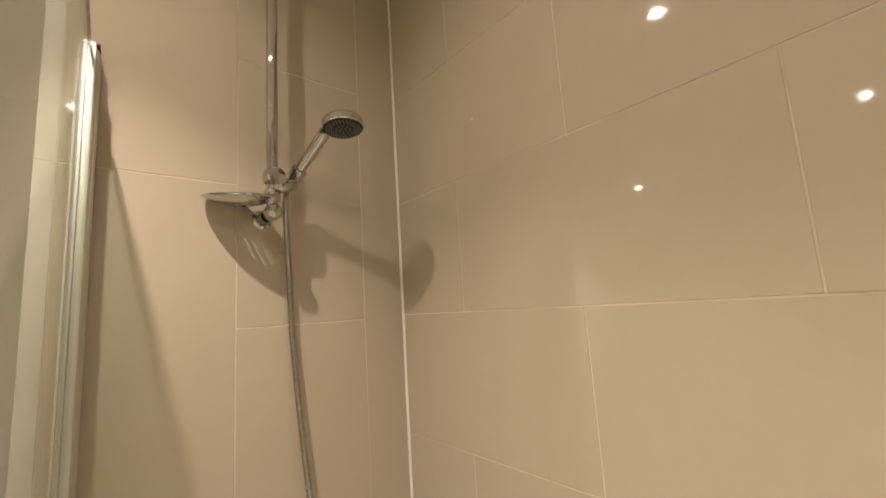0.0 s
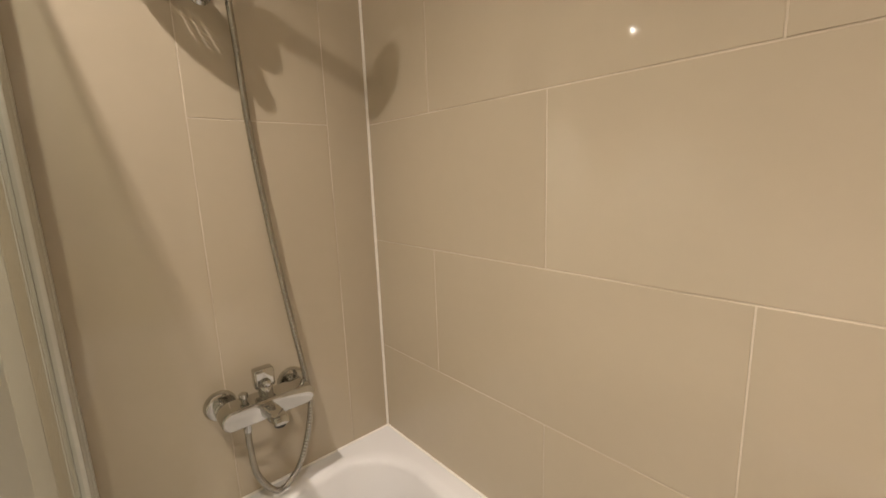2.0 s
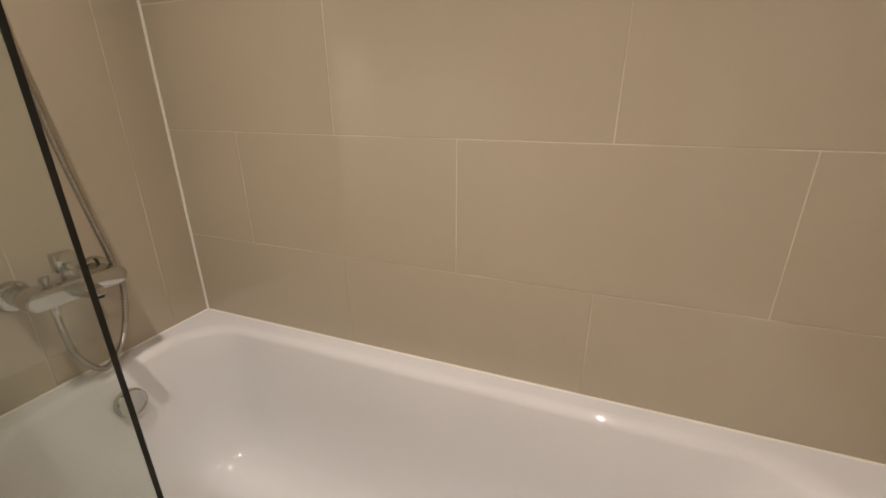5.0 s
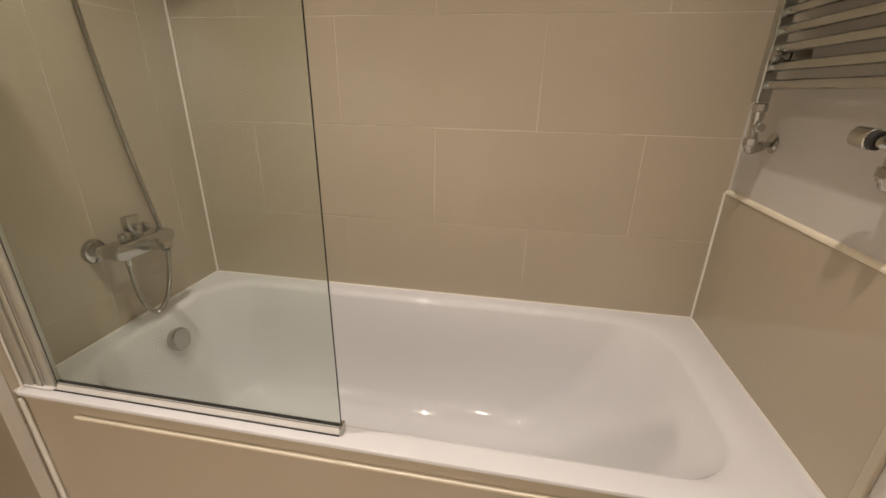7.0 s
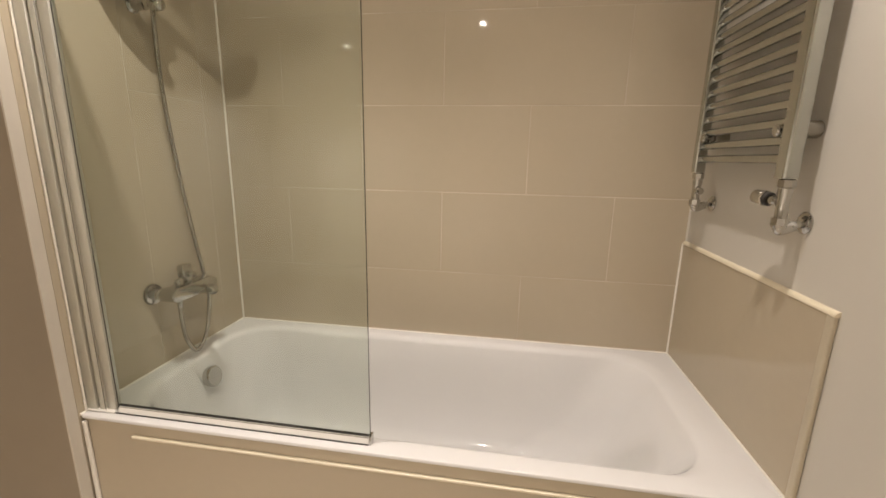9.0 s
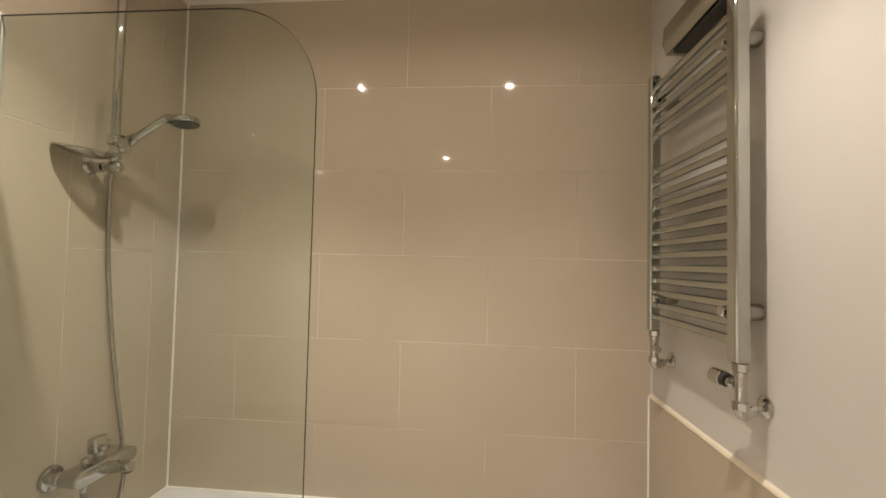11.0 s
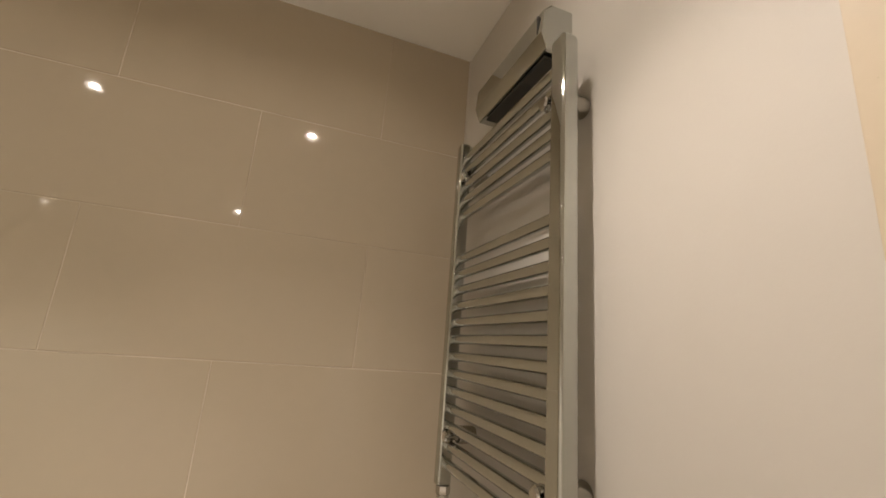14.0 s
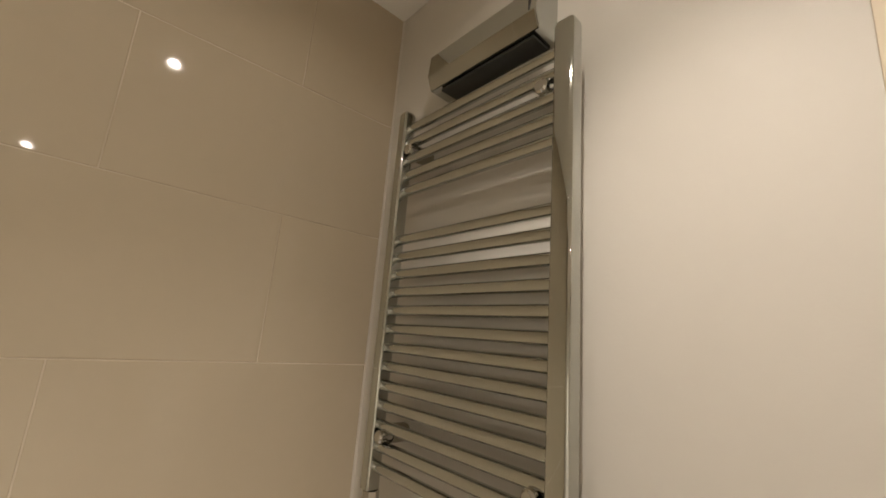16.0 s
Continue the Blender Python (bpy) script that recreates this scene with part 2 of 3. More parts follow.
ceiling = structure("ceiling", ceiling_mesh(), CEILING, "plain warm white painted ceiling", "ceiling")
floor = structure("floor", box((ROOM_W - 0.1, ROOM_S - 0.1, -0.1), (X1 + 0.13, 0.13, 0)), FLOOR, "unseen plain floor, light beige to bounce light upward", "floor")
post = structure("trim", box((1.6075, -0.934, 0), (1.735, -0.8622, CEIL), 0.001), GLOSS_CREAM, "cream glossy painted upright trim beside the radiator wall", "trim")
edge_trim = structure("trim", box((X0 - 0.004, -0.7235, 0), (X0 + 0.0015, -0.6955, CEIL), 0.001), TRIM_METAL, "white tile edge trim at the end of the shower wall", "trim")


def bead(name, a, b, r, label, mat=SILICONE):
    pts = [Vector(a).lerp(Vector(b), k / 24) for k in range(25)]
    pts = [p + Vector((noise.noise(p * 9), noise.noise(p * 9 + Vector((7, 0, 0))), 0)) * 0.0008 for p in pts]
    return structure(name, tube(pts, r, 8), mat, label, "sealant")


bead("trim", (X0 + 0.001, -0.001, RIM), (X0 + 0.001, -0.001, CEIL), 0.0042, "white silicone bead in the corner behind the shower")
bead("trim", (X1 - 0.001, -0.001, RIM), (X1 - 0.001, -0.001, LEDGE), 0.004, "white silicone bead in the tiled corner below the radiator")
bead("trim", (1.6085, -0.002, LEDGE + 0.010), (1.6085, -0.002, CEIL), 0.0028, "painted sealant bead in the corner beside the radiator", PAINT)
bead("trim", (X0, -0.001, RIM), (X1, -0.001, RIM), 0.0035, "white silicone bead along the back of the bath")
bead("trim", (X0 + 0.001, -0.69, RIM), (X0 + 0.001, 0, RIM), 0.0035, "white silicone bead where the bath meets the shower wall")
bead("trim", (X1 - 0.001, -0.68, RIM), (X1 - 0.001, 0, RIM), 0.003, "white silicone bead where the bath meets the low tiles")


def quarter_trim(a, b, out, up, label):
    """Rounded plastic trim along the edge of the low tiles."""
    a, b, out, up = Vector(a), Vector(b), Vector(out), Vector(up)
    section = [Vector((0, 0, 0))] + [out * math.sin(k * math.pi / 12) + up * math.cos(k * math.pi / 12) for k in range(7)]
    outline = [a + s for s in section]
    return structure("trim", extrude_outline(outline, b - a), CREAM, label, "trim")


quarter_trim((1.6105, 0.0, LEDGE), (1.6105, -0.684, LEDGE), (-0.0105, 0, 0), (0, 0, 0.0105), "cream rounded plastic trim on top of the low tiles")
structure("trim", box((1.5995, -0.6835, RIM - 0.0085), (1.6095, -0.6645, LEDGE + 0.001), 0.0035, 3), TRIM_BEIGE, "beige plastic trim down the front edge of the low tiles", "trim")


# ---------- bath ----------
def rounded_ring(bm, x0, x1, y0, y1, r, z, n=9):
    pts = []
    for cx, cy, a0 in ((x1 - r, y1 - r, 0), (x0 + r, y1 - r, 90), (x0 + r, y0 + r, 180), (x1 - r, y0 + r, 270)):
        for k in range(n):
            a = radians(a0 + 90 * k / (n - 1))
            pts.append(bm.verts.new((cx + r * math.cos(a), cy + r * math.sin(a), z)))
    return pts


def make_bath():
    bath = empty("bathtub", (0.76, -0.35, 0.0))
    tagged(bath, "white enamelled built-in bath with a wide flat rim", "bathtub")
    bm = bmesh.new()
    yf = -0.690
    rings = [
        (X0 + 0.002, X1 - 0.002, yf, -0.002, 0.006, RIM - 0.0095), (X0 + 0.002, X1 - 0.002, yf - 0.0005, -0.002, 0.006, RIM - 0.005),
        (X0 + 0.002, X1 - 0.002, yf + 0.0008, -0.002, 0.006, RIM - 0.0018), (X0 + 0.003, X1 - 0.003, yf + 0.004, -0.003, 0.006, RIM),
    ]
    for a in range(0, 81, 10):
        e, drop = math.sin(radians(a)), 1 - math.cos(radians(a))
        rings.append((-0.038 + 0.026 * e, 1.548 - 0.055 * e, -0.646 + 0.020 * e, -0.036 - 0.028 * e, 0.14, RIM + 0.0008 - 0.024 * drop))
    rings += [
        (-0.006, 1.474, -0.622, -0.069, 0.145, RIM - 0.045), (0.004, 1.445, -0.618, -0.077, 0.15, RIM - 0.085), (0.018, 1.397, -0.612, -0.089, 0.15, RIM - 0.17),
        (0.036, 1.325, -0.598, -0.103, 0.15, RIM - 0.27), (0.058, 1.245, -0.580, -0.122, 0.15, RIM - 0.345),
        (0.090, 1.165, -0.552, -0.150, 0.14, RIM - 0.388), (0.140, 1.09, -0.510, -0.190, 0.12, RIM - 0.402),
        (0.30, 0.90, -0.42, -0.28, 0.06, RIM - 0.405),
    ]
    loops = [rounded_ring(bm, *r) for r in rings]
    for p, q in zip(loops, loops[1:]):
        for k in range(len(p)):
            bm.faces.new((p[k], p[(k + 1) % len(p)], q[(k + 1) % len(q)], q[k]))
    bm.faces.new(loops[-1])
    part("tub", bm, ENAMEL, bath, "glossy white enamelled tub", smooth=True)
    # overflow on the tap end
    part("overflow_cover", lathe([(0, 0.030), (0.004, 0.035), (0.018, 0.037), (0.024, 0.035), (0.026, 0.031), (0.025, 0.027), (0.025, 0.0)], (0.002, -0.329, 0.462), (0.07, -0.329, 0.478), 36),
         CHROME, bath, "round chrome overflow cover", True)
    # waste
    waste = part("drain", lathe([(0, 0.036), (0.003, 0.036), (0.004, 0.032), (0.001, 0.026), (0.001, 0.0)], (0.215, -0.315, RIM - 0.4045), (0.215, -0.315, 1), 32), CHROME, bath, "round chrome drain ring", True)
    part("plug", lathe([(0, 0.019), (0.008, 0.021), (0.012, 0.018), (0.014, 0.0)], (0.218, -0.318, RIM - 0.400), (0.218, -0.318, 1), 28), CHROME, waste, "raised chrome pop-up plug", True)
    return bath


make_bath()

# front panel of the bath
panel = structure("bath_panel", box((X0 + 0.004, -0.684, 0.0), (X1 + 0.0075, -0.674, RIM - 0.0095)), TILE, "beige tiled panel along the front of the bath", "panel")
lip = structure("trim", box((X0 + 0.15, -0.693, 0.4945), (X1 - 0.06, -0.684, 0.5015), 0.002), CREAM, "thin cream plastic strip on the bath panel", "trim")
structure("trim", box((X0 + 0.004, -0.693, 0.0), (X0 + 0.016, -0.6845, RIM - 0.018), 0.003), SILICONE, "white upright sealant strip at the end of the bath panel", "trim")


# ---------- bath screen ----------
def make_screen():
    s = empty("bath_screen", (0.0, -0.658, RIM))
    tagged(s, "clear glass bath screen with silver hinge profile on the bath rim", "shower screen")
    y = -0.658
    zb, zt, xr, r = 0.5655, 1.885, 0.703, 0.19
    out = [(0.004, y, zb), (xr, y, zb)]
    out += [(xr - r + r * math.cos(radians(a)), y, zt - r + r * math.sin(radians(a))) for a in range(0, 91, 6)]
    out += [(0.004, y, zt)]
    part("glass_pane", extrude_outline([Vector(p) + Vector((0, -0.0023, 0)) for p in out], (0, 0.0046, 0)), GLASS, s, "clear toughened glass pane")
    # dark polished edge of the pane
    edge = bmesh.new()
    pts = [Vector(p) for p in out[1:]]
    rows = [[edge.verts.new(p + n + Vector((0, dy, 0))) for n in (Vector((0, 0, 0)),) for dy in (-0.0023, 0.0023)] for p in pts]
    centre = Vector((xr - r, y, zt - r))
    outer = []
    for p in pts:
        d = Vector((1, 0, 0)) if p.z <= zt - r else (Vector((0, 0, 1)) if p.x <= xr - r else (p - centre).normalized())
        outer.append([edge.verts.new(p + d * 0.0005 + Vector((0, dy, 0))) for dy in (-0.0023, 0.0023)])
    for i in range(len(pts) - 1):
        a, b, c, d = rows[i], rows[i + 1], outer[i], outer[i + 1]
        edge.faces.new((a[0], b[0], d[0], c[0]))
        edge.faces.new((a[1], c[1], d[1], b[1]))
        edge.faces.new((c[0], d[0], d[1], c[1]))
        edge.faces.new((a[0], a[1], b[1], b[0]))
    part("glass_edge", edge, EDGE, s, "dark green polished edge of the glass")
    part("wall_channel", box((X0 + 0.001, y - 0.014, zb - 0.018), (X0 + 0.034, y + 0.014, 1.905), 0.003), SATIN, s, "silver aluminium wall channel", True)
    part("hinge_tube", rod((X0 + 0.047, y, zb - 0.016), (X0 + 0.047, y, 1.900), 0.0125, 0.003, 24), SATIN, s, "round silver hinge tube", True)
    part("glass_clamp", box((X0 + 0.061, y - 0.009, zb - 0.012), (X0 + 0.089, y + 0.009, 1.893), 0.003), SATIN, s, "silver profile that holds the glass", True)
    # Dark strip laid over the slit; its colour stands for the shade inside.
    part("groove", box((X0 + 0.0595, y - 0.0128, zb - 0.012), (X0 + 0.0609, y - 0.0120, 1.899)), GASKET_AND_GAP, s, "thin dark strip painted as the shade between the profiles")
    part("gasket", box((X0 + 0.0894, y - 0.0036, zb - 0.010), (X0 + 0.0914, y - 0.0024, 1.886)), GASKET_AND_GAP, s, "dark rubber gasket along the hinge profile")
    part("foot_block", box((X0 + 0.004, y - 0.016, RIM + 0.001), (X0 + 0.088, y + 0.012, zb - 0.012), 0.004, 3), WHITE_METAL, s, "white plastic foot under the hinge profile", True)
    part("wall_seal", box((X0 + 0.001, y - 0.0195, zb - 0.018), (X0 + 0.0065, y - 0.0145, 1.900), 0.002, 2), SILICONE, s, "white sealant line along the wall channel")
    part("channel_cap", box((X0 + 0.003, y - 0.013, 1.905), (X0 + 0.058, y + 0.013, 1.909), 0.001), DARK, s, "dark end cap of the profile")
    part("bottom_seal", extrude_outline([(0.010, y - 0.0042, zb - 0.0015), (0.010, y - 0.0100, RIM + 0.0028), (0.010, y + 0.0100, RIM + 0.0028), (0.010, y + 0.0042, zb - 0.0015)], (xr - 0.012, 0, 0), 0.001), WHITE_METAL, s, "white wedge-shaped plastic seal under the glass")
    part("seal_line", box((0.008, y - 0.0044, zb - 0.0006), (xr - 0.003, y + 0.0044, zb + 0.0006), 0.0003), DARK, s, "dark upper edge of the seal")
    part("seal_groove", box((0.010, y - 0.0058, zb - 0.0042), (xr - 0.003, y - 0.0048, zb - 0.0026), 0.0003), GROOVE, s, "grey groove along the seal")
    part("seal_wiper", box((0.000, y - 0.0125, RIM + 0.0010), (xr - 0.001, y - 0.0100, RIM + 0.0034), 0.0004), DARK, s, "dark wiper lip of the seal on the rim")
    part("end_stop", box((xr - 0.001, y - 0.011, RIM + 0.001), (xr + 0.005, y + 0.010, zb + 0.004), 0.0015), CHROME, s, "small chrome end stop of the seal")
    return s


# Colours the real gasket and the painted shade of the profile slit.
GASKET_AND_GAP = material("olive_rubber_and_gap_shade", (0.085, 0.078, 0.058), 0.5, vary=0.1, scale=30)
GROOVE = material("shaded_gap_metal", (0.24, 0.225, 0.19), 0.35, metal=0.6, vary=0.1, scale=20)
EDGE = material("green_black_glass_edge", (0.025, 0.025, 0.02), 0.2, vary=0.1, scale=20, spec=0.15)
make_screen()


# ---------- shower mixer ----------
def make_mixer():
    m = empty("bath_shower_mixer", (X0, -0.345, 0.79))
    tagged(m, "polished chrome exposed bath and shower mixer on the beige tiled wall", "tap")
    z = 0.790
    for y in (-0.425, -0.268):
        part("escutcheon", lathe([(0, 0.034), (0.004, 0.034), (0.011, 0.030), (0.013, 0.024), (0.013, 0.0)], (X0, y, z), (0, y, z), 36), CHROME, m, smooth=True)
        part("union_nut", lathe([(0.012, 0.017), (0.014, 0.0185), (0.034, 0.0185), (0.036, 0.016), (0.052, 0.016)], (X0, y, z), (0, y, z), 24), CHROME, m, smooth=True)
    # flat-faced bar with rounded ends
    out = []
    for a in range(-90, 91, 15):
        out.append((-0.045, -0.272 + 0.024 * math.cos(radians(a)), z + 0.022 * math.sin(radians(a))))
    for a in range(90, 271, 15):
        out.append((-0.045, -0.421 + 0.024 * math.cos(radians(a)), z + 0.022 * math.sin(radians(a))))
    part("body", extrude_outline(out, (0.056, 0, 0), 0.005, 3), CHROME, m, "flat-faced chrome mixer bar with rounded ends", True)
    part("lever_base", rod((-0.022, -0.345, z + 0.018), (-0.022, -0.345, z + 0.042), 0.015, 0.003), CHROME, m, smooth=True)
    lever = box((-0.042, -0.366, z + 0.036), (-0.016, -0.324, z + 0.080), 0.005, 3)
    lever = box((-0.022, -0.354, z + 0.040), (-0.004, -0.336, z + 0.056), 0.005, 3, lever)
    part("lever", lever, CHROME, m, "square chrome single lever", True)
    part("diverter_knob", lathe([(0, 0.006), (0.012, 0.006), (0.013, 0.009), (0.022, 0.009), (0.024, 0.006), (0.024, 0)], (-0.018, -0.392, z + 0.018), (-0.018, -0.392, 1), 20), CHROME, m, smooth=True)
    spout = extrude_outline([(0.004, -0.369, z + 0.015), (0.060, -0.367, z + 0.019), (0.082, -0.365, z + 0.012), (0.086, -0.365, z - 0.003), (0.064, -0.366, z - 0.006), (0.004, -0.369, z - 0.014)], (0, 0.028, 0), 0.004, 2)
    part("spout", spout, CHROME, m, "short flat chrome bath spout", True)
    part("aerator", lathe([(0, 0.0115), (0.008, 0.0115), (0.009, 0.009), (0.009, 0)], (0.072, -0.352, z - 0.001), (0.074, -0.352, z - 1), 20), DARK, m)
    part("hose_outlet", lathe([(0, 0.010), (0.016, 0.010), (0.017, 0.0085), (0.030, 0.0085), (0.032, 0.007)], (-0.018, -0.392, z - 0.018), (-0.018, -0.392, 0), 20), CHROME, m, smooth=True)


make_mixer()


# ---------- riser rail, hand shower, hose ----------
SLOTS = (12, 15, 18)


def dish_z(px):
    """The dish leans forward a little."""
    return 1.660 - 0.12 * (px + 0.012)


def make_rail():
    s = empty("shower_rail", (X0, -0.345, 1.64))
    tagged(s, "chrome shower rail with soap dish on the tiled wall", "shower rail")
    x, y = -0.006, -0.361
    part("rail_tube", rod((x, y, 1.618), (x, y, 2.252), 0.0115, 0.002, 28), CHROME, s, smooth=True)
    for z in (1.629, 2.240):
        b = lathe([(0, 0.020), (0.004, 0.021), (0.010, 0.015), (0.030, 0.013), (0.045, 0.014)], (X0, y, z), (0, y, z), 28)
        part("wall_bracket", b, CHROME, s, smooth=True)
        part("end_cap", lathe([(0, 0.012), (0.006, 0.0165), (0.022, 0.0175), (0.034, 0.016), (0.040, 0.010), (0.042, 0.0)], (x - 0.016, y, z), (1, y, z), 28), CHROME, s, smooth=True)
    part("clamp_ring", lathe([(0, 0.015), (0.002, 0.0165), (0.022, 0.0165), (0.024, 0.015)], (x, y, 1.652), (x, y, 2), 28), CHROME, s, smooth=True)
    slider = lathe([(0, 0.012), (0.004, 0.0175), (0.030, 0.0195), (0.036, 0.0185), (0.038, 0.012)], (x - 0.014, y + 0.002, 1.703), (x + 1, y + 0.002, 1.703), 28)
    slider = box((x - 0.015, y - 0.018, 1.688), (x + 0.015, y + 0.020, 1.720), 0.008, 3, slider)
    part("slider", slider, CHROME, s, "chrome sliding clamp", True)
    part("holder_arm", tube(spline([(x + 0.004, y + 0.002, 1.685), (x + 0.008, y + 0.022, 1.688), (-0.016, -0.316, 1.697)], 8), lambda i: 0.0135 + 0.0020 * math.sin(i * 0.19), 20), CHROME, s, "rounded chrome arm that holds the shower", True)
    # shallow soap dish with slots
    dish, grid, rim = bmesh.new(), [], []
    n, m = 30, 8
    for i in range(n + 1):
        u = -0.995 + 1.99 * i / n
        half = 0.050 * math.sqrt(1 - u * u) * (0.62 + 0.38 * (1 - max(0, u)))
        row = []
        for j in range(m + 1):
            v = -1 + 2 * j / m
            x1 = -0.020 + half * v
            row.append(dish.verts.new((x1 - 0.012 + 0.022 * u, -0.413 + 0.067 * u, dish_z(x1) - 0.019 * (1 - u * u) * (1 - v * v))))
        grid.append(row)
    for i in range(n):
        for j in range(m):
            if not (i in SLOTS and j in (3, 4)):
                dish.faces.new((grid[i][j], grid[i][j + 1], grid[i + 1][j + 1], grid[i + 1][j]))
    rim = [row[0].co.copy() for row in grid] + [row[-1].co.copy() for row in grid[::-1]]
    rim.append(rim[0].copy())
    grown = bmesh.ops.extrude_face_region(dish, geom=dish.faces[:])
    bmesh.ops.translate(dish, verts=[g for g in grown["geom"] if isinstance(g, bmesh.types.BMVert)], vec=(0, 0, 0.003))
    part("soap_dish", dish, CHROME, s, "shallow polished leaf-shaped soap dish with slots", True)
    part("dish_rim", tube([p + Vector((0, 0, 0.002)) for p in rim], 0.0026, 8), CHROME, s, smooth=True)


make_rail()


def make_hand_shower():
    h = empty("hand_shower", (-0.012, -0.312, 1.71))
    tagged(h, "chrome hand shower with dark spray face in the rail holder", "shower head")
    a, b = Vector((-0.015, -0.313, 1.712)), Vector((0.069, -0.279, 1.790))
    down = (b - a).normalized()
    length = (b - a).length
    part("holder_cone", lathe([(0, 0.011), (0.006, 0.0155), (0.030, 0.017), (0.032, 0.013)], a - down * 0.004, b, 24), CHROME, h, smooth=True)
    part("handle", lathe([(-0.02, 0.0085), (0.0, 0.010), (0.04, 0.0115), (length * 0.6, 0.0120), (length, 0.0125), (length + 0.004, 0.0115)], a, b, 28), CHROME, h, "round chrome handle", True)
    c, face = Vector((0.125, -0.262, 1.792)), Vector((0.11, 0.0, -1)).normalized()
    neck = spline([b - down * 0.003, b + down * 0.012, Vector((0.092, -0.271, 1.797)), Vector((0.112, -0.265, 1.796))], 8)
    part("neck", tube(neck, lambda i: 0.0118 + 0.0035 * math.sin(min(i, 24) * 0.065), 20), CHROME, h, "short chrome neck under the head", True)
    part("head", lathe([(-0.0125, 0.0), (-0.0120, 0.032), (-0.0100, 0.0385), (-0.006, 0.0415), (0.0, 0.0425), (0.006, 0.0425), (0.008, 0.040)], c, c + face, 40), CHROME, h, "round chrome shower head", True)
    part("spray_face", lathe([(0.0075, 0.0395), (0.0090, 0.0390), (0.0100, 0.0370), (0.0092, 0.0310), (0.0092, 0.0215), (0.0104, 0.0195), (0.0104, 0.0)], c, c + face, 40), BLACK_PLASTIC, h, "dark grey round spray face")
    part("spray_lever", box((0.094, -0.300, 1.776), (0.108, -0.288, 1.783), 0.002), BLACK_PLASTIC, h, "small dark lever that turns the spray")
    u = face.orthogonal().normalized()
    v = face.cross(u)
    for r, n, size in ((0.0335, 30, 0.0015), (0.0285, 26, 0.0015), (0.024, 22, 0.0014), (0.014, 10, 0.0018), (0.006, 5, 0.0018)):
        bm = bmesh.new()
        for k in range(n):
            q = 2 * math.pi * k / n
            p = c + face * 0.0095 + r * (u * math.cos(q) + v * math.sin(q))
            lathe([(0, size), (0.0022, size * 0.8), (0.0024, 0)], p, p + face, 8, bm)
        ob = part("nozzle_ring", bm, NOZZLE, h, "ring of grey rubber nozzles")
        tagged(ob, "", "", "", "stuff")
    hose = spline([(-0.030, -0.319, 1.698), (-0.050, -0.320, 1.668), (-0.066, -0.309, 1.54), (-0.068, -0.301, 1.369), (-0.062, -0.283, 1.150), (-0.052, -0.262, 0.947),
                   (-0.042, -0.248, 0.815), (-0.032, -0.247, 0.729), (-0.024, -0.284, 0.613), (-0.020, -0.340, 0.567), (-0.018, -0.382, 0.625), (-0.018, -0.392, 0.700), (-0.018, -0.392, 0.762)], 48)
    part("hose", tube(hose, lambda i: 0.0062 if i % 3 else 0.0072, 10), HOSE, h, "ribbed silver metal shower hose", True)


NOZZLE = material("grey_nozzle_rubber", (0.22, 0.23, 0.21), 0.5, vary=0.1, scale=30)
make_hand_shower()


# ---------- towel radiator ----------
def make_radiator():
    r = empty("towel_radiator", (1.56, -0.355, 1.2))
    tagged(r, "chrome ladder towel radiator on the white painted wall", "radiator")
    yl, yr, z0, z1 = -0.1525, -0.5560, 1.195, 1.962
    for y in (yr, yl):
        w = 0.0170 if y == yr else 0.0130
        rows = [(z0, 1.0), (z1 - 0.010, 1.0), (z1 - 0.005, 0.93), (z1 - 0.0015, 0.78), (z1, 0.5)]
        bm, loops = bmesh.new(), []
        for z, k in rows:
            outline = []
            for cx, cy, a0, c in ((1.5365, y - w, 180, 0.006), (1.5695, y - w, 270, 0.012), (1.5695, y + w, 0, 0.012), (1.5365, y + w, 90, 0.006)):
                ox, oy = (c if cx < 1.55 else -c), (c if cy < y else -c)
                outline += [(cx + ox + c * math.cos(radians(a0 + q * 15)), cy + oy + c * math.sin(radians(a0 + q * 15))) for q in range(7)]
            loops.append([bm.verts.new((1.553 + (px - 1.553) * k, y + (py - y) * k, z)) for px, py in outline])
        for p, q in zip(loops, loops[1:]):
            for n in range(len(p)):
                bm.faces.new((p[n], p[(n + 1) % len(p)], q[(n + 1) % len(p)], q[n]))
        bm.faces.new(loops[0][::-1])
        bm.faces.new(loops[-1])
        part("upright", bm, RADIATOR, r, "upright chrome collector tube", True)
    bars = [1.922 - 0.0370 * i for i in range(5)] + [1.668 - 0.0362 * i for i in range(13)]
    for z in bars:
        pts = [(1.5570 + 0.0105 * math.cos(2 * math.pi * k / 16), yr + 0.012, z + 0.0105 * math.sin(2 * math.pi * k / 16)) for k in range(16)]
        part("bar", extrude_outline(pts, (0, yl - yr - 0.022, 0)), RADIATOR, r, smooth=True)
    for y in (yr + 0.040, yl - 0.028):
        for z in (1.866, 1.292):
            part("bracket_clip", lathe([(0, 0.007), (0.018, 0.007), (0.020, 0.012), (0.028, 0.012), (0.031, 0.009), (0.031, 0)], (1.568, y, z - 0.002), (0, y, z - 0.002), 20), CHROME, r, smooth=True)
            part("bracket", rod((1.6095, y - 0.014 if y < -0.3 else y + 0.010, z), (1.570, y - 0.014 if y < -0.3 else y + 0.010, z), 0.018, 0.003), BRACKET, r, "short chrome wall stand-off", True)
    return r


make_radiator()


